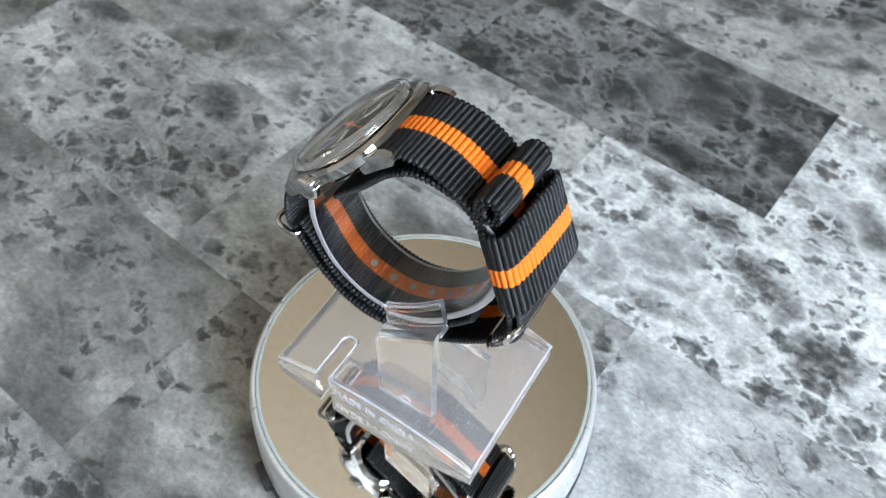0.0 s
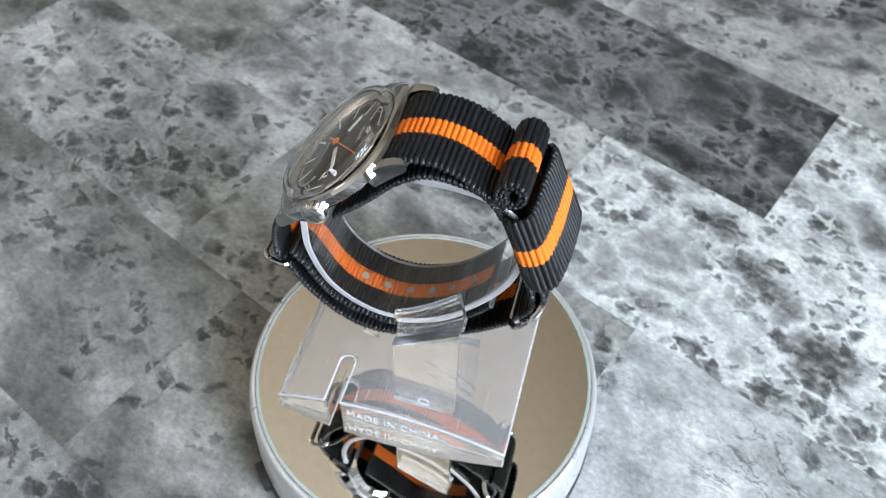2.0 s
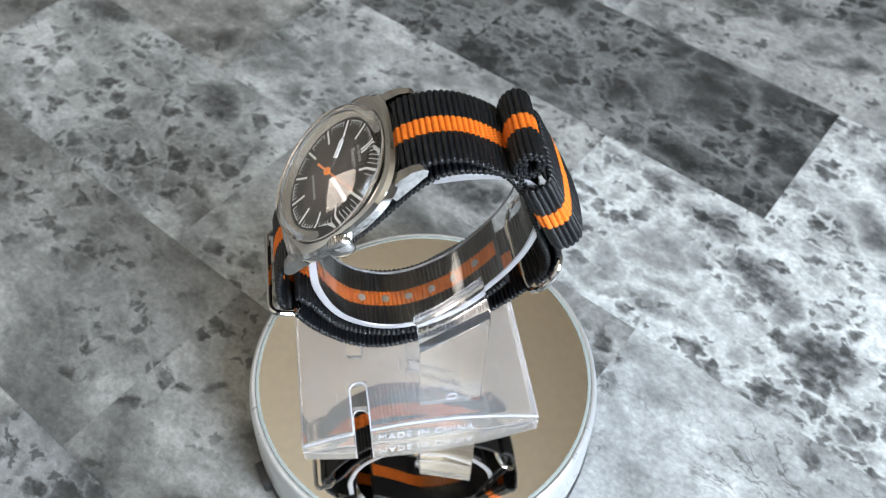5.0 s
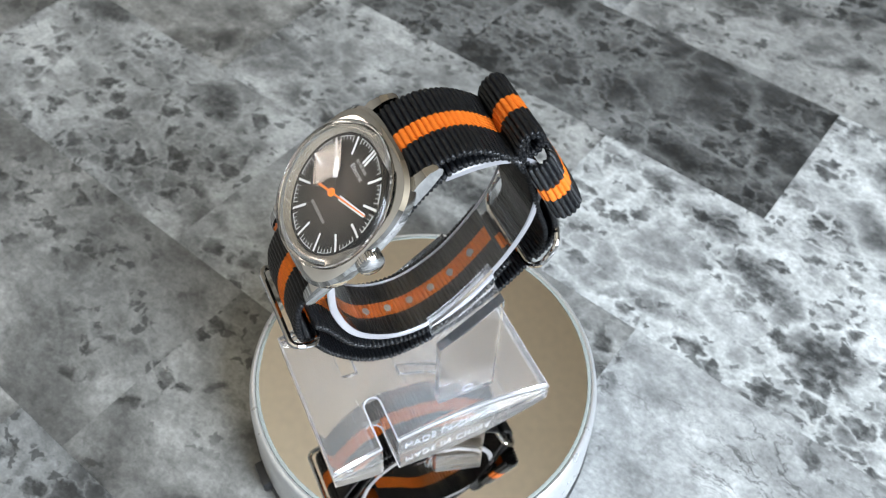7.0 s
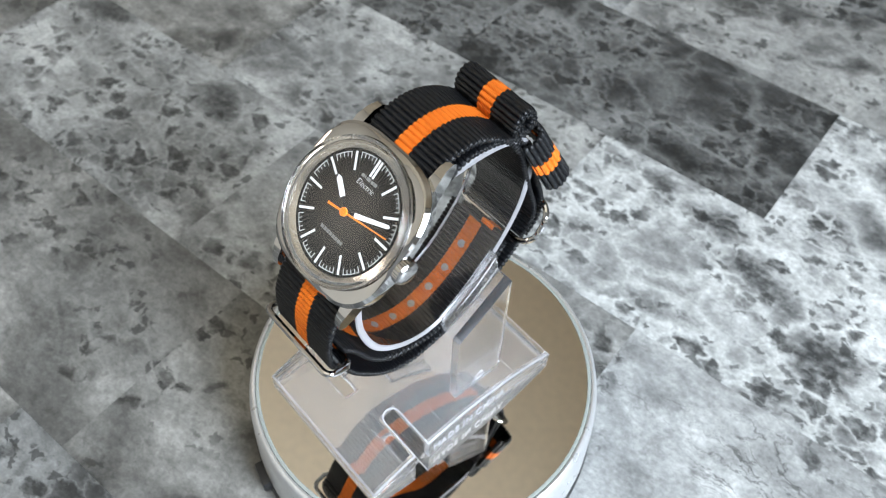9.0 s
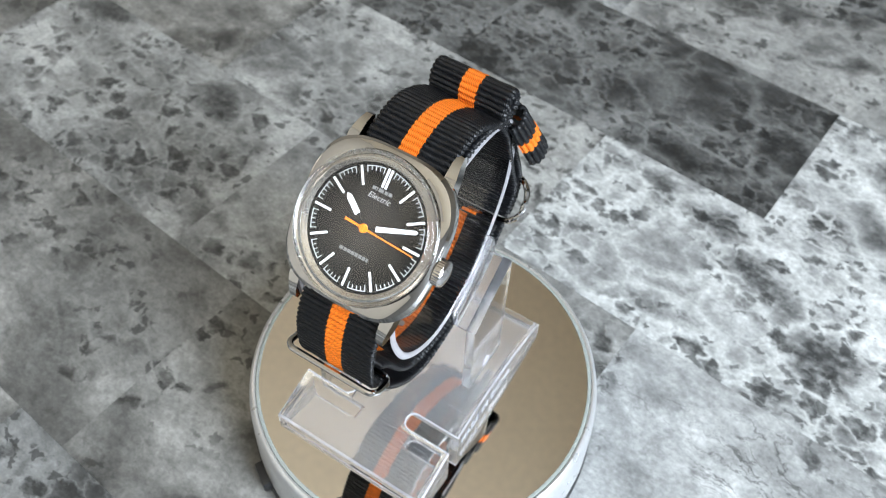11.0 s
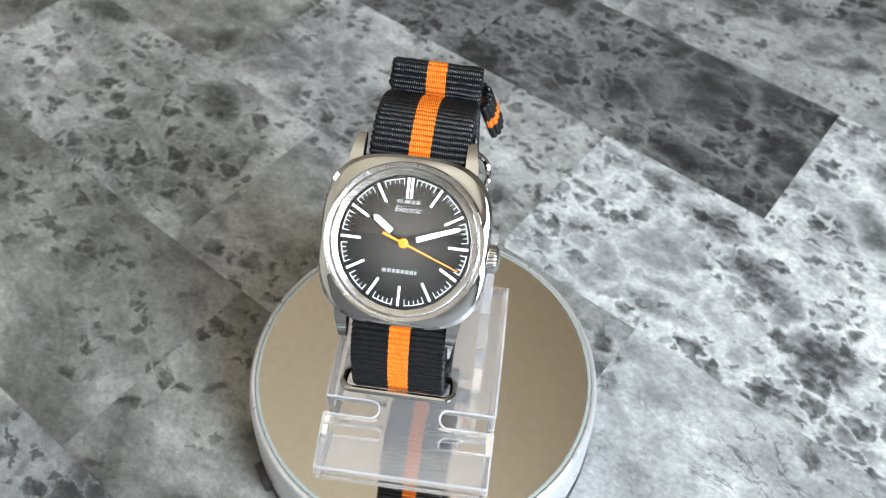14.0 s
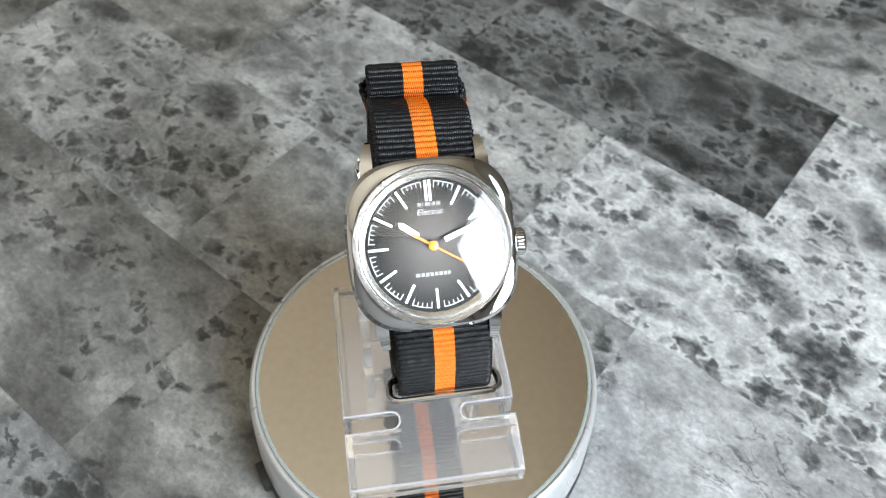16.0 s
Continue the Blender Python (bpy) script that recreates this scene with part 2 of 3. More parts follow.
# ---- mesh helpers ----
def mesh_of(name, bm, *mats):
    bmesh.ops.recalc_face_normals(bm, faces=bm.faces)
    me = bpy.data.meshes.new(name)
    bm.to_mesh(me)
    bm.free()
    for m in mats:
        me.materials.append(m)
    return me


def smooth(me, angle=35):
    me.polygons.foreach_set("use_smooth", [True] * len(me.polygons))
    me.set_sharp_from_angle(angle=radians(angle))
    return me


def part(name, bm, mats, parent, label="", angle=35, shadow=True):
    mats = mats if isinstance(mats, tuple) else (mats,)
    ob = new(name, smooth(mesh_of(name, bm, *mats), angle))
    ob.parent = parent
    ob.visible_shadow = shadow
    return tagged(ob, label)


def box(bm, x0, x1, y0, y1, z0, z1, m=None):
    vs = [bm.verts.new((x, y, z)) for x in (x0, x1) for y in (y0, y1) for z in (z0, z1)]
    for f in ((0, 1, 3, 2), (4, 6, 7, 5), (0, 4, 5, 1), (2, 3, 7, 6), (0, 2, 6, 4), (1, 5, 7, 3)):
        bm.faces.new([vs[i] for i in f])
    if m is not None:
        bmesh.ops.transform(bm, matrix=m, verts=vs)
    return vs


def bevelled(bm, width, segments=2, sharp=30, index=None):
    es = [e for e in bm.edges if len(e.link_faces) == 2 and e.calc_face_angle() > radians(sharp)]
    bmesh.ops.bevel(bm, geom=es, offset=width, segments=segments, affect="EDGES", profile=0.5, clamp_overlap=True, material=-1 if index is None else index)


def lathe(bm, profile, n=96, m=None, outline=None):
    """Turns (radius, height) pairs about z; outline(angle, radius) may change the radius."""
    rings = []
    for r, z in profile:
        ring = []
        for i in range(n):
            a = 2 * math.pi * i / n
            rr = outline(a, r) if outline else r
            ring.append(bm.verts.new((rr * math.cos(a), rr * math.sin(a), z)))
        rings.append(ring)
    for p, q in zip(rings, rings[1:]):
        for i in range(n):
            bm.faces.new((p[i], p[(i + 1) % n], q[(i + 1) % n], q[i]))
    return rings


def capped(bm, rings, first=True, last=True):
    if first:
        bm.faces.new(rings[0][::-1])
    if last:
        bm.faces.new(rings[-1])


def prism(bm, pts, z0, z1):
    lo = [bm.verts.new((x, y, z0)) for x, y in pts]
    hi = [bm.verts.new((x, y, z1)) for x, y in pts]
    bm.faces.new(lo[::-1])
    bm.faces.new(hi)
    for i in range(len(pts)):
        j = (i + 1) % len(pts)
        bm.faces.new((lo[i], lo[j], hi[j], hi[i]))


def curve_through(pts, step):
    """Catmull-Rom through pts, resampled at an even step."""
    p = [Vector(q) for q in pts]
    p = [2 * p[0] - p[1]] + p + [2 * p[-1] - p[-2]]
    fine = []
    for i in range(1, len(p) - 2):
        for k in range(24):
            t = k / 24
            a, b, c, d = p[i - 1], p[i], p[i + 1], p[i + 2]
            fine.append(0.5 * (2 * b + (c - a) * t + (2 * a - 5 * b + 4 * c - d) * t * t + (3 * b - a - 3 * c + d) * t ** 3))
    fine.append(p[-2])
    total = [0.0]
    for a, b in zip(fine, fine[1:]):
        total.append(total[-1] + (b - a).length)
    n = max(2, round(total[-1] / step))
    out, j = [], 0
    for i in range(n + 1):
        s = total[-1] * i / n
        while j < len(fine) - 2 and total[j + 1] < s:
            j += 1
        f = (s - total[j]) / max(1e-9, total[j + 1] - total[j])
        out.append(fine[j].lerp(fine[j + 1], min(1, f)))
    return out


def edge_line(pts, x):
    return [(x, y, z) for y, z in pts]


def webbing(name, parent, near, far, thick=1.1, pitch=1.25, label="", stripe=True):
    """A ribbed strap in mm between the lines of its two edges."""
    per = 6
    profile = (0.0, 0.6, 0.93, 1.0, 0.93, 0.6)
    a = curve_through(near, pitch / per)
    n = len(a)
    b = curve_through(far, pitch / per)
    b = [b[round(i * (len(b) - 1) / (n - 1))] for i in range(n)]
    half, st, strands = 0.5, 0.106, 64
    cols = [c / strands for c in range(strands + 1)]
    bm = bmesh.new()
    uv = bm.loops.layers.uv.new("UVMap")
    tops, bots = [], []
    for i in range(n):
        t = [(q[min(n - 1, i + 3)] - q[max(0, i - 3)]).normalized() for q in (a, b)]
        across = (b[i] - a[i]).normalized()
        top, bot = [], []
        for c in cols:
            yarn = 0.32 if (round(c * strands) + i // per) % 2 else -0.12
            rib = profile[i % per] * (0.48 * (1 + 0.25 * noise.noise((c * 6, (i // per) * 0.9, 5))) + 0.16 * yarn)
            tt = t[0].lerp(t[1], c).normalized()
            nn = tt.cross(across).normalized()
            p = a[i].lerp(b[i], c)
            if c in (0, 1):
                p = p + across * (0.22 * profile[i % per]) * (1 if c else -1)
            edge = 0.38 if c in (0, 1) else (0.1 if min(c, 1 - c) < 0.02 else 0)
            wob = 0.06 * noise.noise((c * 14, i * 0.05, 3))
            top.append(bm.verts.new((p + nn * (thick / 2 - 0.25 + rib - edge + wob)) * MM))
            bot.append(bm.verts.new((p - nn * (thick / 2 - 0.25 + rib - edge - wob)) * MM))
        tops.append(top)
        bots.append(bot)

    def quad(vs, k, i, c0, c1):
        f = bm.faces.new(vs)
        f.material_index = k
        for lp, (c, ii) in zip(f.loops, ((c0, i), (c1, i), (c1, i + 1), (c0, i + 1))):
            lp[uv].uv = (c * 0.02, ii * pitch / per * MM)

    m = len(cols)
    for i in range(n - 1):
        for c in range(m - 1):
            k = 1 if stripe and abs((cols[c] + cols[c + 1]) / 2 - half) < st else 0
            quad((tops[i][c], tops[i][c + 1], tops[i + 1][c + 1], tops[i + 1][c]), k, i, cols[c], cols[c + 1])
            quad((bots[i][c], bots[i + 1][c], bots[i + 1][c + 1], bots[i][c + 1]), k, i, cols[c], cols[c + 1])
        for c in (0, m - 1):
            quad((tops[i][c], tops[i + 1][c], bots[i + 1][c], bots[i][c]), 0, i, 0, 0.1)
    for i in (0, n - 1):
        for c in range(m - 1):
            quad((tops[i][c], tops[i][c + 1], bots[i][c + 1], bots[i][c]), 0, i, 0, 0.1)
    return part(name, bm, (NYLON, ORANGE), parent, label, angle=80)


def tube(bm, pts, radius, closed=True, n=10):
    """A wire through 3D points."""
    k = len(pts)
    rings = []
    up = Vector((0.13, 0.31, 0.94)).normalized()
    for i, p in enumerate(pts):
        t = (pts[(i + 1) % k] - pts[(i - 1) % k]).normalized() if closed else (pts[min(k - 1, i + 1)] - pts[max(0, i - 1)]).normalized()
        s = t.cross(up).normalized()
        w = s.cross(t)
        rings.append([bm.verts.new(p + (s * math.cos(2 * math.pi * j / n) + w * math.sin(2 * math.pi * j / n)) * radius) for j in range(n)])
    for i in range(k if closed else k - 1):
        p, q = rings[i], rings[(i + 1) % k]
        for j in range(n):
            bm.faces.new((p[j], p[(j + 1) % n], q[(j + 1) % n], q[j]))
    if not closed:
        capped(bm, rings)


def wire_loop(bm, w, h, corner, radius, m):
    """A rectangular wire ring with round corners, in its own xy plane."""
    pts = []
    for sx, sy, a0 in ((1, 1, 0), (-1, 1, 90), (-1, -1, 180), (1, -1, 270)):
        for k in range(7):
            a = radians(a0 + 15 * k)
            pts.append(m @ Vector((sx * (w / 2 - corner) + corner * math.cos(a), sy * (h / 2 - corner) + corner * math.sin(a), 0)))
    tube(bm, pts, radius)


# ---- the room ----
X0, X1, Y0, Y1, Z1 = -1.7, 0.95, -2.2, 1.9, 2.3

def slab(name, x0, x1, y0, y1, z0, z1, mat, label):
    bm = bmesh.new()
    box(bm, x0, x1, y0, y1, z0, z1)
    return tagged(new(name, mesh_of(name, bm, mat)), label, "wall" if "wall" in name else name, kind="structure")


floor = slab("floor", X0, X1, Y0, Y1, -0.04, -0.004, MARBLE_MID, "grey marble-print vinyl floor in staggered rectangles")
slab("ceiling", X0 - 0.1, X1 + 0.1, Y0 - 0.1, Y1 + 0.1, Z1, Z1 + 0.1, CEIL, "plain beige painted ceiling")
slab("wall_north", X0 - 0.1, X1 + 0.1, Y1, Y1 + 0.1, -0.04, Z1, TANWALL, "plain tan painted wall")


def wall_with_opening(name, m, width, sill, head, u0, u1, window, paint):
    """A wall 0.1 thick in its own xz plane with one opening, and the window that fills it."""
    bm = bmesh.new()
    for a, b, c, d in ((0, u0, 0, Z1), (u1, width, 0, Z1), (u0, u1, 0, sill), (u0, u1, head, Z1)):
        box(bm, a, b, 0, 0.1, c, d, m)
    wall = tagged(new(name, mesh_of(name, bm, paint)), "painted wall with a window opening", "wall", kind="structure")
    win = tagged(new(window), "white framed window letting in daylight", "window", kind="structure")
    bm = bmesh.new()
    t = 0.05
    for a, b, c, d in ((u0, u0 + t, sill, head), (u1 - t, u1, sill, head), (u0 + t, u1 - t, sill, sill + t), (u0 + t, u1 - t, head - t, head)):
        box(bm, a, b, 0.05, 0.09, c, d, m)
    part("window_frame", bm, TRIM, win)
    return wall


wall_with_opening("wall_east", pose(X1, Y0, 0, 0, 0, 90) @ Matrix.Scale(-1, 4, (0, 1, 0)), Y1 - Y0, 0.25, 1.6, 0.51, 1.55, "window_1", WALL)
wall_with_opening("wall_west", pose(X0, Y0, 0, 0, 0, 90), Y1 - Y0, 0.36, 0.76, 2.76, 3.16, "window_2", TANWALL)
slab("wall_south", X0, X1, Y0 - 0.1, Y0, -0.04, Z1, DARKWALL, "unseen dark grey wall added for dark reflections")


# ---- the turntable ----
def make_turntable():
    base = tagged(new("turntable"), "round silver motorised turntable with a mirrored top", "turntable")
    base.location = (0, 0, 0)
    bm = bmesh.new()
    rings = lathe(bm, [(r * MM, z * MM) for r, z in ((48.6, 24.4), (49.3, 25.2), (49.5, 25.9), (50.0, 26.0), (50.6, 25.6), (51.2, 24.4), (51.7, 22.0), (52.1, 16.0),
                       (52.4, 9.0), (52.5, 5.6), (52.0, 5.2), (46.0, 5.0))], 160)
    part("body", bm, SILVER, base, "silver plastic drum")
    bm = bmesh.new()
    rings = lathe(bm, [(r * MM, z * MM) for r, z in ((46, 5.4), (51.2, 5.2), (52.6, 4.6), (53.0, 3.0), (53.0, 0.6), (52.4, 0.0), (40, 0.0))], 120)
    part("foot_ring", bm, BLACK, base, "black rubber foot ring")
    bm = bmesh.new()
    box(bm, -4 * MM, 4 * MM, 0, 3.5 * MM, 2 * MM, 7.5 * MM, pose(0, 0, 0, 0, 0, 118.5) @ pose(0, 51.5 * MM, 0))
    bevelled(bm, 0.8 * MM)
    part("switch", bm, BLACK, base, "small black switch")
    bm = bmesh.new()
    rings = lathe(bm, [(r * MM, z * MM) for r, z in ((48.3, -1.6), (48.5, -0.15), (48.3, 0.0), (44.0, 0.0), (12.0, 0.0), (0.4, 0.0))], 160)
    capped(bm, rings)
    platter = part("platter", bm, MIRROR, base, "tinted mirror disc")
    platter.location = (0, 0, HT)
    bm = bmesh.new()
    lathe(bm, [(r * MM, z * MM) for r, z in ((48.3, -0.6), (48.35, 0.16), (48.9, 0.2), (49.3, 0.05), (49.35, -0.7))], 160)
    part("glass_edge", bm, GREEN, platter, "pale green cut glass edge")
    return base, platter


turntable, platter = make_turntable()


# ---- the acrylic stand ----
SX0, SX1, SY0, SY1 = -24.8, 22.4, -36.6, 29.4   # mm


def base_top(y):
    u = (y - (SY0 + SY1) / 2) / ((SY1 - SY0) / 2)
    return 3.8 + 6.4 * (1 - u * u)


def make_stand():
    st = tagged(new("watch_stand"), "clear acrylic watch stand with a curved base and cuff", "display stand")
    bm = bmesh.new()
    xs = [SX0, SX0 + 0.5, SX0 + 1.6, SX0 + 1.9, -9.5, 7.2, SX1 - 1.9, SX1 - 1.6, SX1 - 0.5, SX1]
    ys = sorted({round(SY0 + (SY1 - SY0) * k / 36, 3) for k in range(37)} | {-22.4, -17.6, SY0 + 0.5, SY1 - 0.5})
    keep = lambda i, j: not (ys[j] >= -22.41 and ys[j + 1] <= -17.59 and i != 4)
    lo, hi = {}, {}
    for i, x in enumerate(xs):
        for j, y in enumerate(ys):
            drop = 0.35 if i in (0, len(xs) - 1) or j in (0, len(ys) - 1) else 0
            lo[i, j] = bm.verts.new((x * MM, y * MM, (max(0.25, base_top(y) - 2.6) if 3 <= i <= 6 else 0.25) * MM))
            hi[i, j] = bm.verts.new((x * MM, y * MM, (base_top(y) - drop) * MM))
    nx, ny = len(xs) - 1, len(ys) - 1
    inside = lambda i, j: 0 <= i < nx and 0 <= j < ny and keep(i, j)
    for i in range(nx):
        for j in range(ny):
            if not keep(i, j):
                continue
            f = bm.faces.new((hi[i, j], hi[i + 1, j], hi[i + 1, j + 1], hi[i, j + 1]))
            f.material_index = 1 if i in (0, nx - 1) or j in (0, ny - 1) else 0
            bm.faces.new((lo[i, j], lo[i, j + 1], lo[i + 1, j + 1], lo[i + 1, j]))
            for (di, dj), (p, q) in (((-1, 0), ((i, j), (i, j + 1))), ((1, 0), ((i + 1, j), (i + 1, j + 1))),
                                     ((0, -1), ((i, j), (i + 1, j))), ((0, 1), ((i, j + 1), (i + 1, j + 1)))):
                if not inside(i + di, j + dj):
                    f = bm.faces.new((lo[p], lo[q], hi[q], hi[p]))
                    f.material_index = 2 if 0 <= i + di < nx and 0 <= j + dj < ny else 0
    bmesh.ops.delete(bm, geom=[v for v in bm.verts if not v.link_faces], context="VERTS")
    base = part("base_plate", bm, (HAZY, FROST, RIM), st, "clear arched base with two notches")
    # moulded words on the side of the base
    cu = bpy.data.curves.new("moulded_words", "FONT")
    cu.body, cu.size, cu.extrude, cu.align_x = "MADE IN CHINA", 3.3 * MM, 0.12 * MM, "CENTER"
    cu.space_character = 1.12
    cu.offset = -0.05 * MM
    cu.materials.append(MOULDED)
    words = new("moulded_words", cu)
    words.parent = base
    words.matrix_local = Matrix.Translation(((SX1 + 0.1) * MM, -2.6 * MM, 2.6 * MM)) @ Euler((radians(90), 0, radians(90))).to_matrix().to_4x4() @ Matrix.Scale(1.5, 4, (0, 1, 0))
    tagged(words, "raised moulded lettering")
    # rounded rims of the two notches
    for side, xe, xi in ((1, SX1 - 0.2, 7.2), (-1, SX0 + 0.2, -9.5)):
        rim = []
        for y, x in [(-22.4, xe), (-22.4, xi + side * 2.4)] + [(-20 + 2.4 * math.cos(radians(a)), xi + side * (2.4 - 2.4 * math.sin(radians(a)))) for a in range(165, 0, -15)] + [(-17.6, xi + side * 2.4), (-17.6, xe)]:
            rim.append(Vector((x, y, base_top(y) - 0.05)) * MM)
        bm = bmesh.new()
        tube(bm, rim, 0.24 * MM, False, 8)
        part("notch_rim", bm, FROST, base, "rounded clear notch rim", shadow=False)

    def bracket(name, parent, x0, x1, sec, label=""):
        bm = bmesh.new()
        a = [bm.verts.new((x0 * MM, y * MM, z * MM)) for y, z in sec]
        b = [bm.verts.new((x1 * MM, y * MM, z * MM)) for y, z in sec]
        bm.faces.new(a)
        bm.faces.new(b[::-1])
        k = len(sec)
        for i in range(k):
            f = bm.faces.new((a[i], b[i], b[(i + 1) % k], a[(i + 1) % k]))
            f.material_index = 2
        bevelled(bm, 0.42 * MM, 2, 30, 1)
        return part(name, bm, (ACRYLIC, FROST, RIM), parent, label, shadow=False)

    for side, low in ((1, 0.0), (-1, 14.0)):
        fx = lambda x: side * x + (0 if side > 0 else -0.4)
        p0, p1 = (-3.6, 38.2 - low), (13.2, 50.4 - low)
        post = bracket("upright", st, fx(14.7), fx(17.2), [(-3.6, 9.4), (13.2, 8.9), p1, p0])
        bow = [(p0[0] + (p1[0] - p0[0]) * k / 5, p0[1] + (p1[1] - p0[1]) * k / 5 - 1.3 * math.sin(math.pi * k / 5)) for k in range(6)]
        bracket("ledge", post, fx(11.2), fx(14.6), bow + [(y + 0.6, z - 1.6) for y, z in bow[::-1]], "clear ledge under the cuff")
        if side > 0:
            bm = bmesh.new()
            tube(bm, [Vector((fx(17.3), 5.0 + 1.5 * math.cos(radians(a)), 13.0 + 1.5 * math.sin(radians(a)))) * MM for a in range(0, 360, 20)], 0.16 * MM, True, 6)
            part("ejector_mark", bm, FROST, post, "small round mould mark", shadow=False)
            bracket("rail", post, fx(10.7), fx(12.2), bow + [(y - 0.9 * k / 5 - 0.3, z + 4.6 + 0.35 * k) for k, (y, z) in reversed(list(enumerate(bow)))], "clear rail gripping the cuff")
            lipline = [(y - 0.9 * k / 5 - 0.3, z + 4.8 + 0.35 * k) for k, (y, z) in enumerate(bow)]
            bracket("lip", post, fx(10.4), fx(12.3), lipline + [(y - 0.6, z + 1.3) for y, z in lipline[::-1]], "clear lip over the cuff's edge")
    bm = bmesh.new()
    path = curve_through(((-26.6, 69), (-26.3, 58), (-22, 46.5), (-13.5, 39.6), (-4, 38.6), (7, 44), (16, 54), (21.6, 64), (23.7, 73), (24.0, 80), (21.0, 86.6),
                          (15.0, 90.2), (8, 91.4), (0, 91.2)), 0.8)
    n = len(path)
    rows = []
    for i, p in enumerate(path):
        t = (path[min(n - 1, i + 1)] - path[max(0, i - 1)]).normalized()
        nn = Vector((-t[1], t[0]))
        rows.append([bm.verts.new((x * MM, (p[0] + nn[0] * o) * MM, (p[1] + nn[1] * o) * MM))
                     for x, o in ((-7.6, 0.9), (-7.9, 0.6), (-7.9, -0.6), (-7.6, -0.9), (8.7, -0.9), (9.0, -0.6), (9.0, 0.6), (8.7, 0.9))])
    for p, q in zip(rows, rows[1:]):
        for j in range(8):
            f = bm.faces.new((p[j], p[(j + 1) % 8], q[(j + 1) % 8], q[j]))
            f.material_index = 1 if j in (0, 1, 2, 4, 5, 6) else 0
    capped(bm, rows)
    part("cuff", bm, (ACRYLIC, FROST), st, "clear open cuff with scratches")
    return st


stand = make_stand()

# ---- the watch ----
TILT = 43.1
HEAD = Matrix.Translation(Vector((-1.6, -19.7, 84.7)) * MM) @ pose(0, 0, 0, TILT)


def cushion(a, r):
    """Rounded-square outline: 1 at the sides, more at the corners, as the radius nears the case's edge."""
    k = min(1, max(0, (r / MM - 16.0) / 0.9))
    n = 2 + 1.25 * k
    c, s = abs(math.cos(a)), abs(math.sin(a))
    return r / (c ** n + (s / (1 + 0.01 * k)) ** n) ** (1 / n)


def on_head(ob):
    ob.matrix_local = HEAD
    return ob


def make_watch():
    w = tagged(new("wristwatch"), "steel cushion-case wristwatch with black dial on orange-striped nylon strap", "watch")
    bm = bmesh.new()
    rings = lathe(bm, [(r * MM, z * MM) for r, z in ((15.85, -0.4), (15.9, 0.85), (16.05, 0.9), (16.35, 0.74), (16.62, 0.58), (16.68, 0.52), (17.08, -0.22), (17.1, -0.36), (17.05, -2.2), (16.8, -2.5),
                       (15.9, -2.9), (15.6, -3.05), (14.0, -3.5), (12.5, -4.6), (0.5, -4.9))], 192, outline=cushion)
    capped(bm, rings, False, True)
    case = on_head(part("case", bm, STEEL, w, "polished steel cushion case", angle=18))
    for sx in (-1, 1):
        for sy in (-1, 1):
            bm = bmesh.new()
            sec = [(12.0, -1.4), (16.5, -1.1), (19.2, -1.9), (21.0, -3.3), (21.3, -4.4), (20.3, -5.1), (17.0, -4.7), (12.0, -4.6)]
            x0, x1 = 10.3, 13.2
            a = [bm.verts.new((sx * x0 * MM, sy * v * MM, q * MM)) for v, q in sec]
            b = [bm.verts.new((sx * (x1 - max(0, v - 15) * 0.22) * MM, sy * v * MM, q * MM)) for v, q in sec]
            bm.faces.new(a)
            bm.faces.new(b[::-1])
            k = len(sec)
            for i in range(k):
                bm.faces.new((a[i], b[i], b[(i + 1) % k], a[(i + 1) % k]))
            bevelled(bm, 0.35 * MM, 2, 20)
            on_head(part("lug", bm, STEEL, w, angle=30))
    bm = bmesh.new()
    rings = lathe(bm, [(r * MM, z * MM) for r, z in ((13.5, -0.6), (13.5, 0.0), (15.5, 1.05), (15.85, 1.0), (15.85, -0.2))], 128)
    on_head(part("inner_bezel", bm, BRUSHED, w, "bright steel ring inside the crystal"))
    bm = bmesh.new()
    outer = [(15.8, 0.6), (15.95, 1.9), (15.75, 2.6), (15.2, 3.05)] + [(14.6 * (1 - k / 18), 3.2 + 1.2 * (1 - (1 - k / 18) ** 2)) for k in range(0, 18)] + [(0.4, 4.4)]
    inner = [(0.4, 3.4)] + [(13.8 * (k / 18), 2.25 + 1.15 * (1 - (k / 18) ** 2)) for k in range(1, 19)] + [(14.6, 1.7), (14.8, 1.1)]
    rings = lathe(bm, [(r * MM, z * MM) for r, z in outer], 128)
    bm.faces.new(rings[-1])
    r2 = lathe(bm, [(r * MM, z * MM) for r, z in inner], 128)
    bm.faces.new(r2[0][::-1])
    for i in range(128):
        bm.faces.new((rings[0][i], rings[0][(i + 1) % 128], r2[-1][(i + 1) % 128], r2[-1][i]))
    on_head(part("crystal", bm, CRYSTAL, w, "domed clear acrylic crystal", angle=40, shadow=False))
    bm = bmesh.new()
    rings = lathe(bm, [(r * MM, z * MM) for r, z in ((13.6, -0.5), (13.6, 0.0), (7.0, 0.0), (0.3, 0.0))], 128)
    capped(bm, rings)
    dial = on_head(part("dial", bm, DIAL, w, "black sunray dial with white printed markers"))

    def bar(name, mat, x0, x1, y0, y1, a, z=0.03, parent=dial, h=0.05, bev=0.0):
        bm = bmesh.new()
        box(bm, x0 * MM, x1 * MM, y0 * MM, y1 * MM, z * MM, (z + h) * MM, pose(0, 0, 0, 0, 0, -a))
        if bev:
            bevelled(bm, bev * MM, 1)
        return part(name, bm, mat, parent)

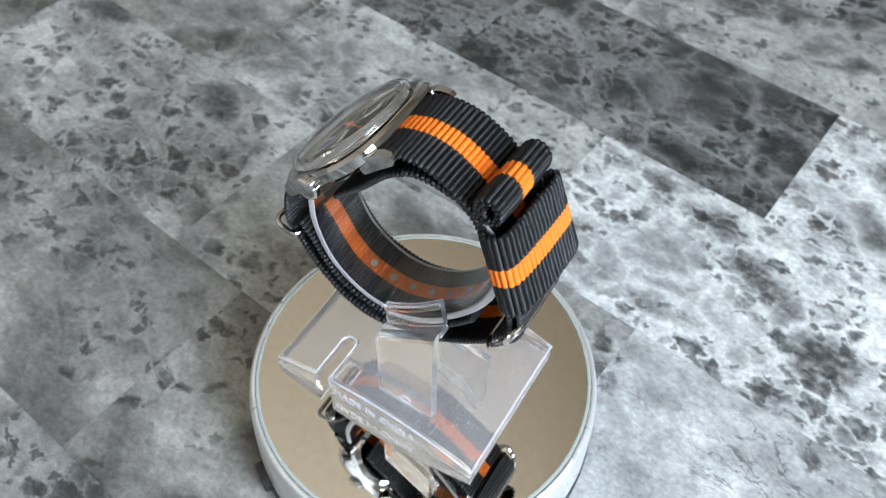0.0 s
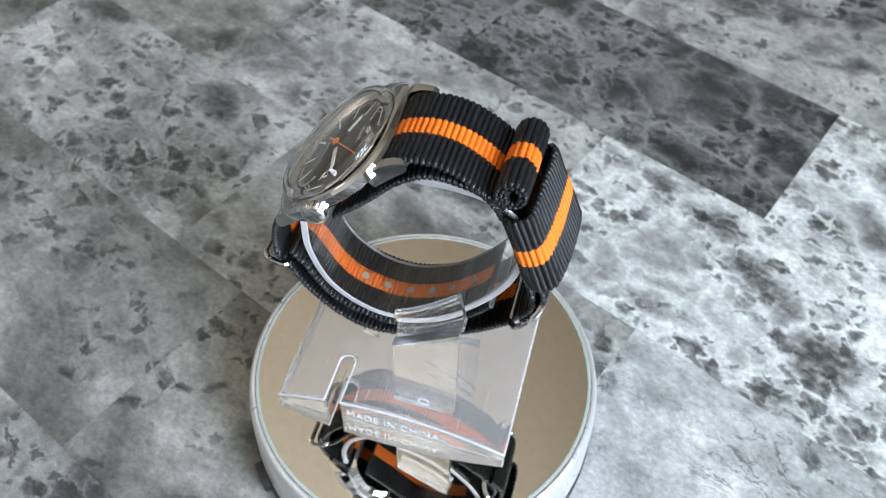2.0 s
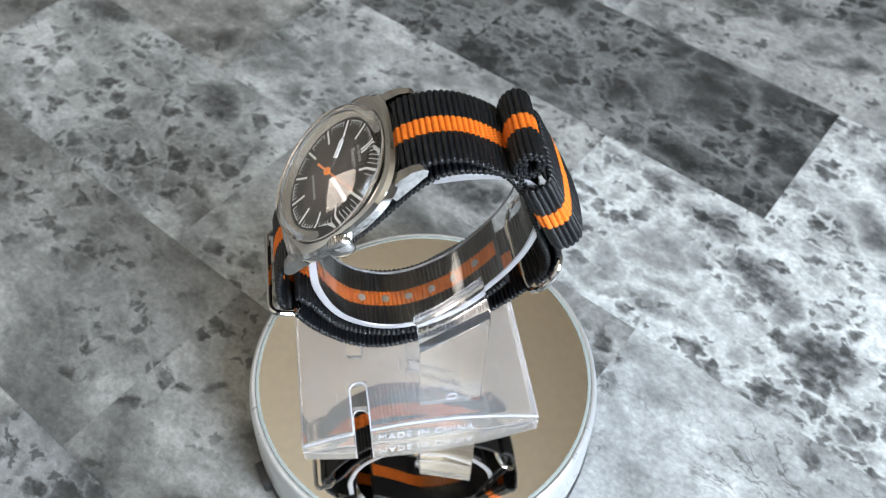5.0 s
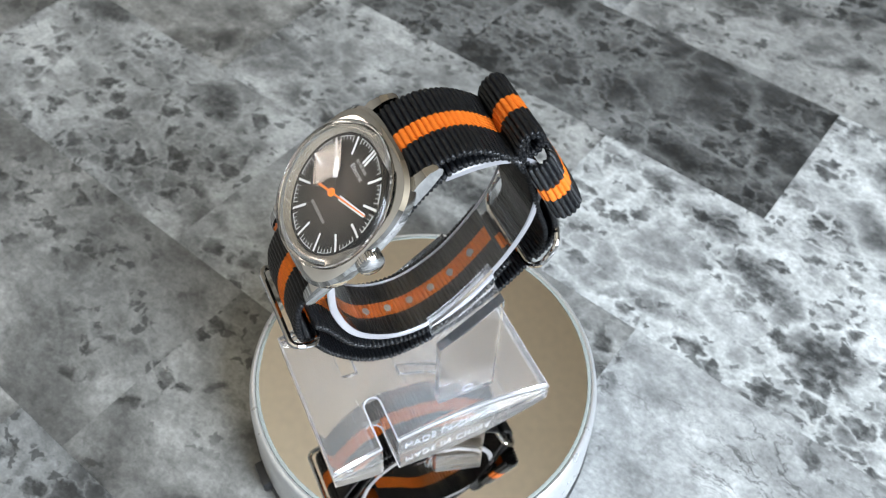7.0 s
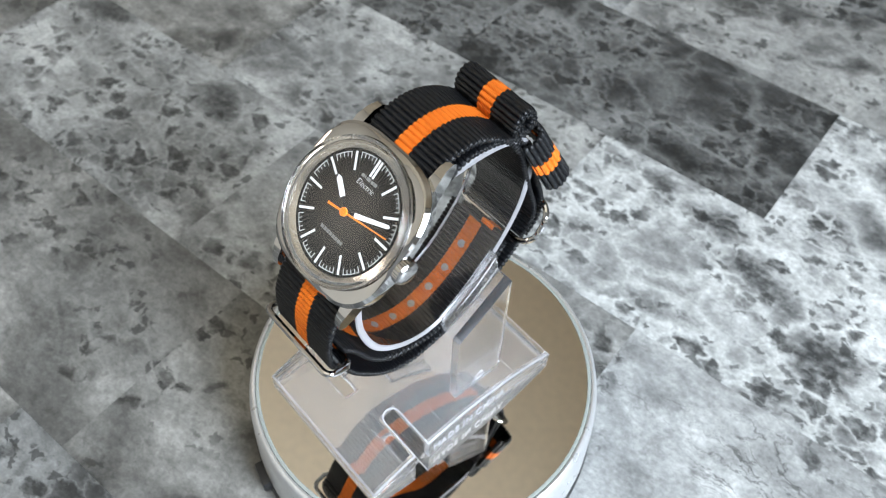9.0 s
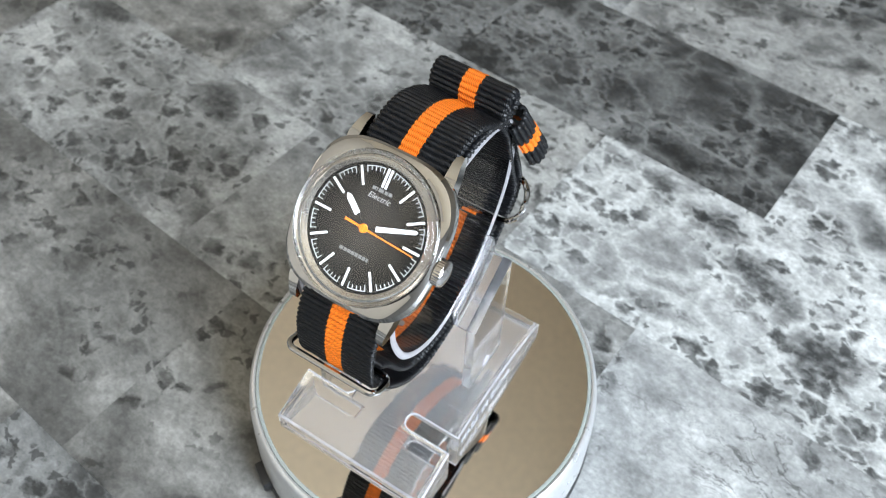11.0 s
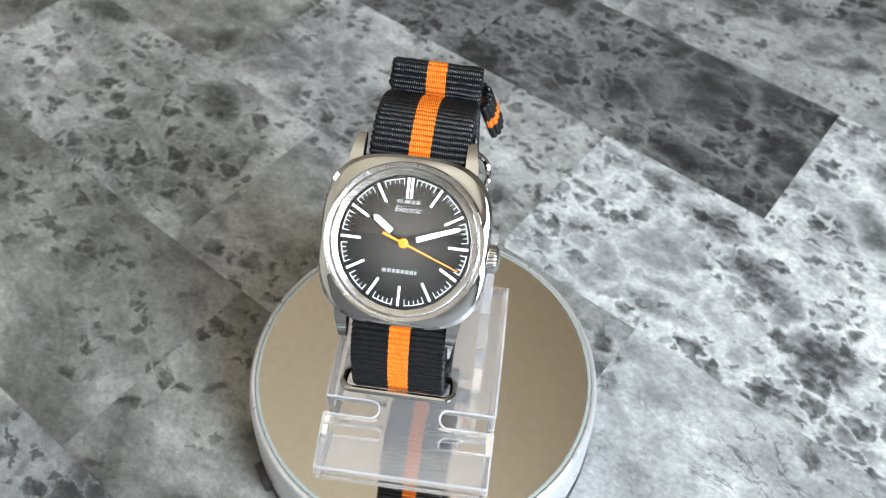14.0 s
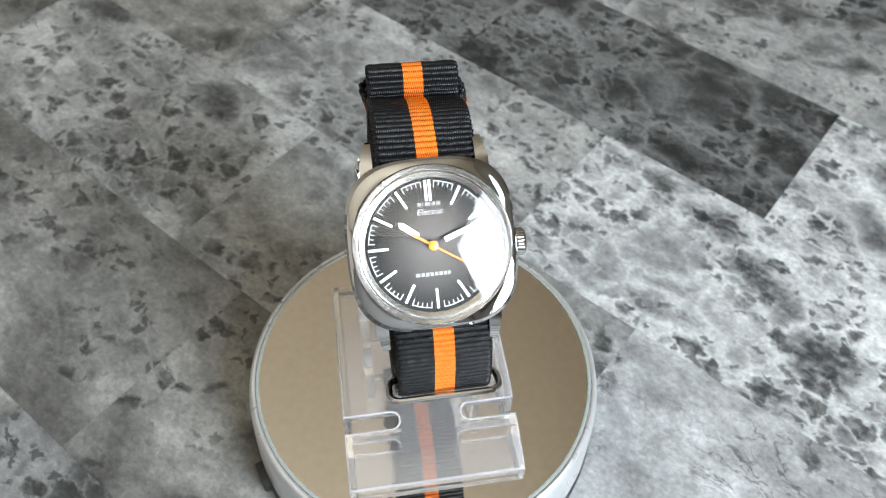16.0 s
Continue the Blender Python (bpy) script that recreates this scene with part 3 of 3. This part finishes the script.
    for k in range(12):
        if k == 0:
            bar("hour_marker", WHITE, -0.66, -0.14, 8.8, 12.9, 0)
            bar("hour_marker", WHITE, 0.14, 0.66, 8.8, 12.9, 0)
        else:
            bar("hour_marker", WHITE, -0.26, 0.26, 8.8, 12.8, 30 * k)
        bm = bmesh.new()
        a0, a1, ra, rb = 30 * k + 5.6, 30 * k + 24.4, 12.58, 12.74
        pts = [(ra * math.sin(radians(a0 + (a1 - a0) * i / 8)), ra * math.cos(radians(a0 + (a1 - a0) * i / 8))) for i in range(9)]
        pts += [(rb * math.sin(radians(a1 + (a0 - a1) * i / 8)), rb * math.cos(radians(a1 + (a0 - a1) * i / 8))) for i in range(9)]
        prism(bm, [(x * MM, y * MM) for x, y in pts], 0.03 * MM, 0.07 * MM)
        for i in range(5):
            a = a0 + 0.5 + (a1 - a0 - 1) * i / 4
            box(bm, -0.075 * MM, 0.075 * MM, (11.4 if i in (0, 4) else 11.75) * MM, 12.6 * MM, 0.03 * MM, 0.07 * MM, pose(0, 0, 0, 0, 0, -a))
        part("minute_track", bm, PRINT, dial)
    # maker's mark and model line as plain bars, the plain word in letters
    for x0, x1 in ((-2.3, -1.5), (-1.3, -1.1), (-0.8, 0.3), (0.6, 1.3), (1.5, 2.3)):
        bar("maker_mark", FAINT, x0, x1, 7.8, 8.5, 0)
    for x0, x1 in ((-3.9, -3.0), (-2.8, -2.1), (-1.9, -1.2), (-1.0, -0.3), (-0.1, 0.6), (0.8, 1.5), (1.7, 2.4), (2.6, 3.1)):
        bar("model_mark", FAINT, x0, x1, -6.2, -5.45, 0)
    cu = bpy.data.curves.new("printed_word", "FONT")
    cu.body, cu.size, cu.extrude, cu.align_x, cu.shear = "Electric", 1.75 * MM, 0.02 * MM, "CENTER", 0.25
    cu.offset = -0.025 * MM
    cu.materials.append(PRINT)
    word = new("printed_word", cu)
    word.parent = dial
    word.location = (0, 6.05 * MM, 0.05 * MM)
    # pointers
    bm = bmesh.new()
    box(bm, -0.2 * MM, 0.2 * MM, 0, 4.0 * MM, 0.7 * MM, 0.85 * MM)
    hour = part("hour_pointer", bm, BLACK, w)
    bm = bmesh.new()
    prism(bm, [(x * MM, y * MM) for x, y in ((-0.62, 3.4), (0.62, 3.4), (0.62, 7.4), (0.0, 8.2), (-0.62, 7.4))], 0.72 * MM, 0.9 * MM)
    part("lume_fill", bm, WHITE, hour)
    hour.matrix_local = HEAD @ pose(0, 0, 0, 0, 0, -307)
    bm = bmesh.new()
    box(bm, -0.18 * MM, 0.18 * MM, 0, 4.0 * MM, 1.05 * MM, 1.2 * MM)
    minute = part("minute_pointer", bm, BLACK, w)
    bm = bmesh.new()
    prism(bm, [(x * MM, y * MM) for x, y in ((-0.55, 2.6), (0.55, 2.6), (0.42, 11.2), (0.0, 11.7), (-0.42, 11.2))], 1.07 * MM, 1.25 * MM)
    part("lume_fill", bm, WHITE, minute)
    minute.matrix_local = HEAD @ pose(0, 0, 0, 0, 0, -69.5)
    bm = bmesh.new()
    prism(bm, [(x * MM, y * MM) for x, y in ((-0.28, -4.6), (0.28, -4.6), (0.2, 0), (0.1, 12.0), (-0.1, 12.0), (-0.2, 0))], 1.4 * MM, 1.52 * MM)
    second = part("second_pointer", bm, HANDORANGE, w, "thin orange sweep pointer")
    bm = bmesh.new()
    rings = lathe(bm, [(r * MM, z * MM) for r, z in ((0.95, 1.36), (0.95, 1.62), (0.75, 1.7), (0.1, 1.7))], 32)
    capped(bm, rings)
    part("hub", bm, HANDORANGE, second)
    # crown
    bm = bmesh.new()
    knurl = lambda a, r: r * (1 + 0.02 * math.cos(30 * a)) if 2.6 < r / MM < 2.9 else r
    rings = lathe(bm, [(r * MM, z * MM) for r, z in ((1.2, 15.6), (1.2, 16.7), (2.4, 16.7), (2.85, 16.95), (2.85, 18.4), (2.5, 18.85), (1.7, 19.15), (0.2, 19.3))], 144, outline=knurl)
    capped(bm, rings)
    bmesh.ops.transform(bm, matrix=Matrix.Translation((0, -1.3 * MM, -1.5 * MM)) @ pose(0, 0, 0, 0, 90, 0), verts=bm.verts)
    on_head(part("crown", bm, STEEL, w, "fluted steel winding crown"))
    # strap
    xn, xf = 9.1, -10.7
    both = lambda pts: (edge_line(pts, xn), edge_line(pts, xf))
    webbing("upper_strap", w, edge_line(((-7, 93.5), (-4, 95.5), (1, 96.8), (6, 96.4), (10.5, 94.2), (14.5, 91.0), (17.0, 88.2), (18.8, 85)), xn),
            edge_line(((-7, 94.0), (-4, 96.2), (1, 97.4), (6, 97.0), (10.5, 95.2), (14.5, 92.6), (18.0, 89.6), (20.5, 86)), xf), label="black nylon strap with orange stripe")
    roll = [(19.9 + (3.35 - 0.0026 * k) * math.cos(radians(255 - k)), 92.8 + (3.9 - 0.0026 * k) * math.sin(radians(255 - k))) for k in range(0, 840, 20)]
    webbing("rolled_tail", w, edge_line(roll, xn + 0.1), edge_line([(y + 0.6, z + 0.1) for y, z in roll], xf + 0.3), thick=0.9, label="rolled strap tail")
    webbing("folded_band", w, ((-8, 21.5, 87.2), (-11.3, 22.8, 88.3), (-10.2, 25.2, 89.4), (0, 25.0, 89.8), (8.8, 24.2, 89.5), (10.7, 22.7, 88.8), (10.8, 20.4, 87.6), (9.4, 18.8, 86.8)),
            ((-6.5, 29.5, 70.5), (-9.2, 31.4, 71.5), (-7.8, 33.6, 73.0), (3, 33.8, 74.0), (12.0, 32.6, 73.6), (14.0, 31.0, 72.6), (14.0, 28.4, 71.2), (12.4, 26.8, 70.4)),
            label="folded strap band wrapped across the stack")
    lower = ((17.5, 88.5), (20.0, 83.5), (22.3, 76.5), (25.0, 68), (27.6, 60.5), (27.6, 55.0), (24.5, 50.6))
    webbing("lower_strap", w, *both(lower), stripe=False)
    stack = ((22.5, 82), (25.5, 74), (28.5, 66.5), (30.2, 60.5), (29.6, 54.5), (26.2, 50.2))
    webbing("tucked_layer", w, *both(stack), stripe=False)
    under = ((24.5, 49.6), (20.5, 45.4), (14.0, 39.8), (5, 33.9), (-4, 30.9), (-12.9, 30.0), (-21.0, 33.6), (-28.2, 41.5), (-32.5, 49.5), (-33.6, 53))
    webbing("outer_layer", w, *both(under))
    inner = ((-31.5, 56), (-28.5, 52), (-24.6, 44.6), (-20, 39.2), (-14, 36.4), (-7, 35.2), (0, 36.8), (8, 41.4), (15, 48.6), (18.6, 53.4))
    webbing("inner_layer", w, *both(inner))
    behind = ((22.0, 84.5), (17.0, 90), (10.5, 92.6), (3, 93.2), (-4, 89.0), (-11, 81), (-19, 73.0))
    webbing("behind_case", w, *both(behind))
    front = ((-25, 73.2), (-29.5, 71.2), (-32.6, 67.6), (-34.7, 62), (-35.2, 55), (-34.2, 51.5), (-31.5, 51.0))
    webbing("front_strap", w, *both(front), label="black nylon strap with orange stripe")
    line = curve_through(inner, 0.2)
    for y in (-17.2, -10.6, -3.9, 2.4, 8.2, 13.8):
        k = min(range(4, len(line) - 4), key=lambda i: abs(line[i][0] - y) + (50 if line[i][1] > 60 else 0))
        t = (line[k + 3] - line[k - 3]).normalized()
        bm = bmesh.new()
        rings = lathe(bm, [(r * MM, q * MM) for r, q in ((1.05, -0.3), (1.05, 0.82), (0.8, 0.9), (0.1, 0.86))], 20)
        capped(bm, rings)
        e = part("eyelet", bm, EYELET, w, "heat-sealed strap hole")
        e.matrix_local = Matrix.Translation((-0.8 * MM, line[k][0] * MM, line[k][1] * MM)) @ pose(0, 0, 0, math.degrees(math.atan2(t[1], t[0])))
    bm = bmesh.new()
    wire_loop(bm, 24.0 * MM, 6.6 * MM, 2.2 * MM, 0.75 * MM, Matrix.Translation((-0.8 * MM, -34.6 * MM, 53.5 * MM)) @ pose(0, 0, 0, -18))
    part("keeper_ring", bm, STEEL, w, "rectangular steel keeper ring")
    bm = bmesh.new()
    wire_loop(bm, 26.5 * MM, 13 * MM, 5.2 * MM, 0.8 * MM, Matrix.Translation((-0.8 * MM, 27.2 * MM, 55.0 * MM)) @ pose(0, 0, 0, 58))
    part("buckle", bm, STEEL, w, "round-cornered steel buckle")
    return w, second


watch, second = make_watch()

# ---- floor tiles ----
A = Vector((0.78, -0.626)).normalized()
B = Vector((-A[1], A[0]))
LONG, WIDE = 152 * MM, 75 * MM


def make_tiles():
    bm = bmesh.new()
    box(bm, 0.02 * MM, LONG - 0.02 * MM, 0.02 * MM, WIDE - 0.02 * MM, -0.004, 0)
    bevelled(bm, 0.06 * MM, 1)
    shared = {}
    for key, mat in (("d", MARBLE_DARK), ("b", MARBLE_BROWN), ("m", MARBLE_MID), ("g", MARBLE_GREY), ("l", MARBLE_LIGHT), ("p", MARBLE_PALE)):
        me = bpy.data.meshes.new("tile")
        bm.to_mesh(me)
        me.materials.append(mat)
        shared[key] = me
    bm.free()
    starts = {-2: 10, -1: -98.6, 0: -77.6, 1: -114, 2: -20, 3: -101, 4: -59, 5: 20}
    # tones follow the print; left tiles are also darkened for light falling off there
    tones = {(-1, 0): "d", (0, 0): "m", (1, 0): "g", (1, 1): "p", (1, -1): "g", (3, 0): "d", (2, 0): "l", (2, 1): "l", (2, -1): "g", (3, -1): "d", (3, 1): "l",
             (4, 0): "g", (4, 1): "d", (5, 1): "g", (4, -1): "l", (0, -1): "m", (0, 1): "p", (-1, 1): "l", (-1, -1): "m", (5, 0): "d", (5, -1): "l", (2, -2): "b", (3, -2): "d"}
    rng = random.Random(7)
    turn = math.atan2(A[1], A[0])
    for j in range(-9, 13):
        s = starts.get(j, rng.uniform(-76, 76))
        for i in range(-5, 6):
            a, b = (s + 152 * i) * MM, (-81 + 75 * j) * MM
            p = A * a + B * b
            mid = A * (a + LONG / 2) + B * (b + WIDE / 2)
            if abs(mid[0]) > 0.62 or mid[1] < -0.5 or mid[1] > 0.75:
                continue
            ob = new("tile", shared[tones.get((j, i), rng.choice("dmllmp"))])
            ob.parent = floor
            ob.matrix_local = Matrix.Translation((p[0], p[1], 0)) @ Matrix.Rotation(turn, 4, "Z")


make_tiles()


# ---- what turns ----
def motions():
    times = [k * 1.0 for k in range(17)]
    for thing in (stand, watch, platter):
        walk(thing, [(t, pose(0, 0, HT, 0, 0, TURN0 + RATE * t)) for t in times])
    walk(second, [(t, HEAD @ pose(0, 0, 0, 0, 0, -(123 - 6 * (16 - t)))) for t in times])


motions()
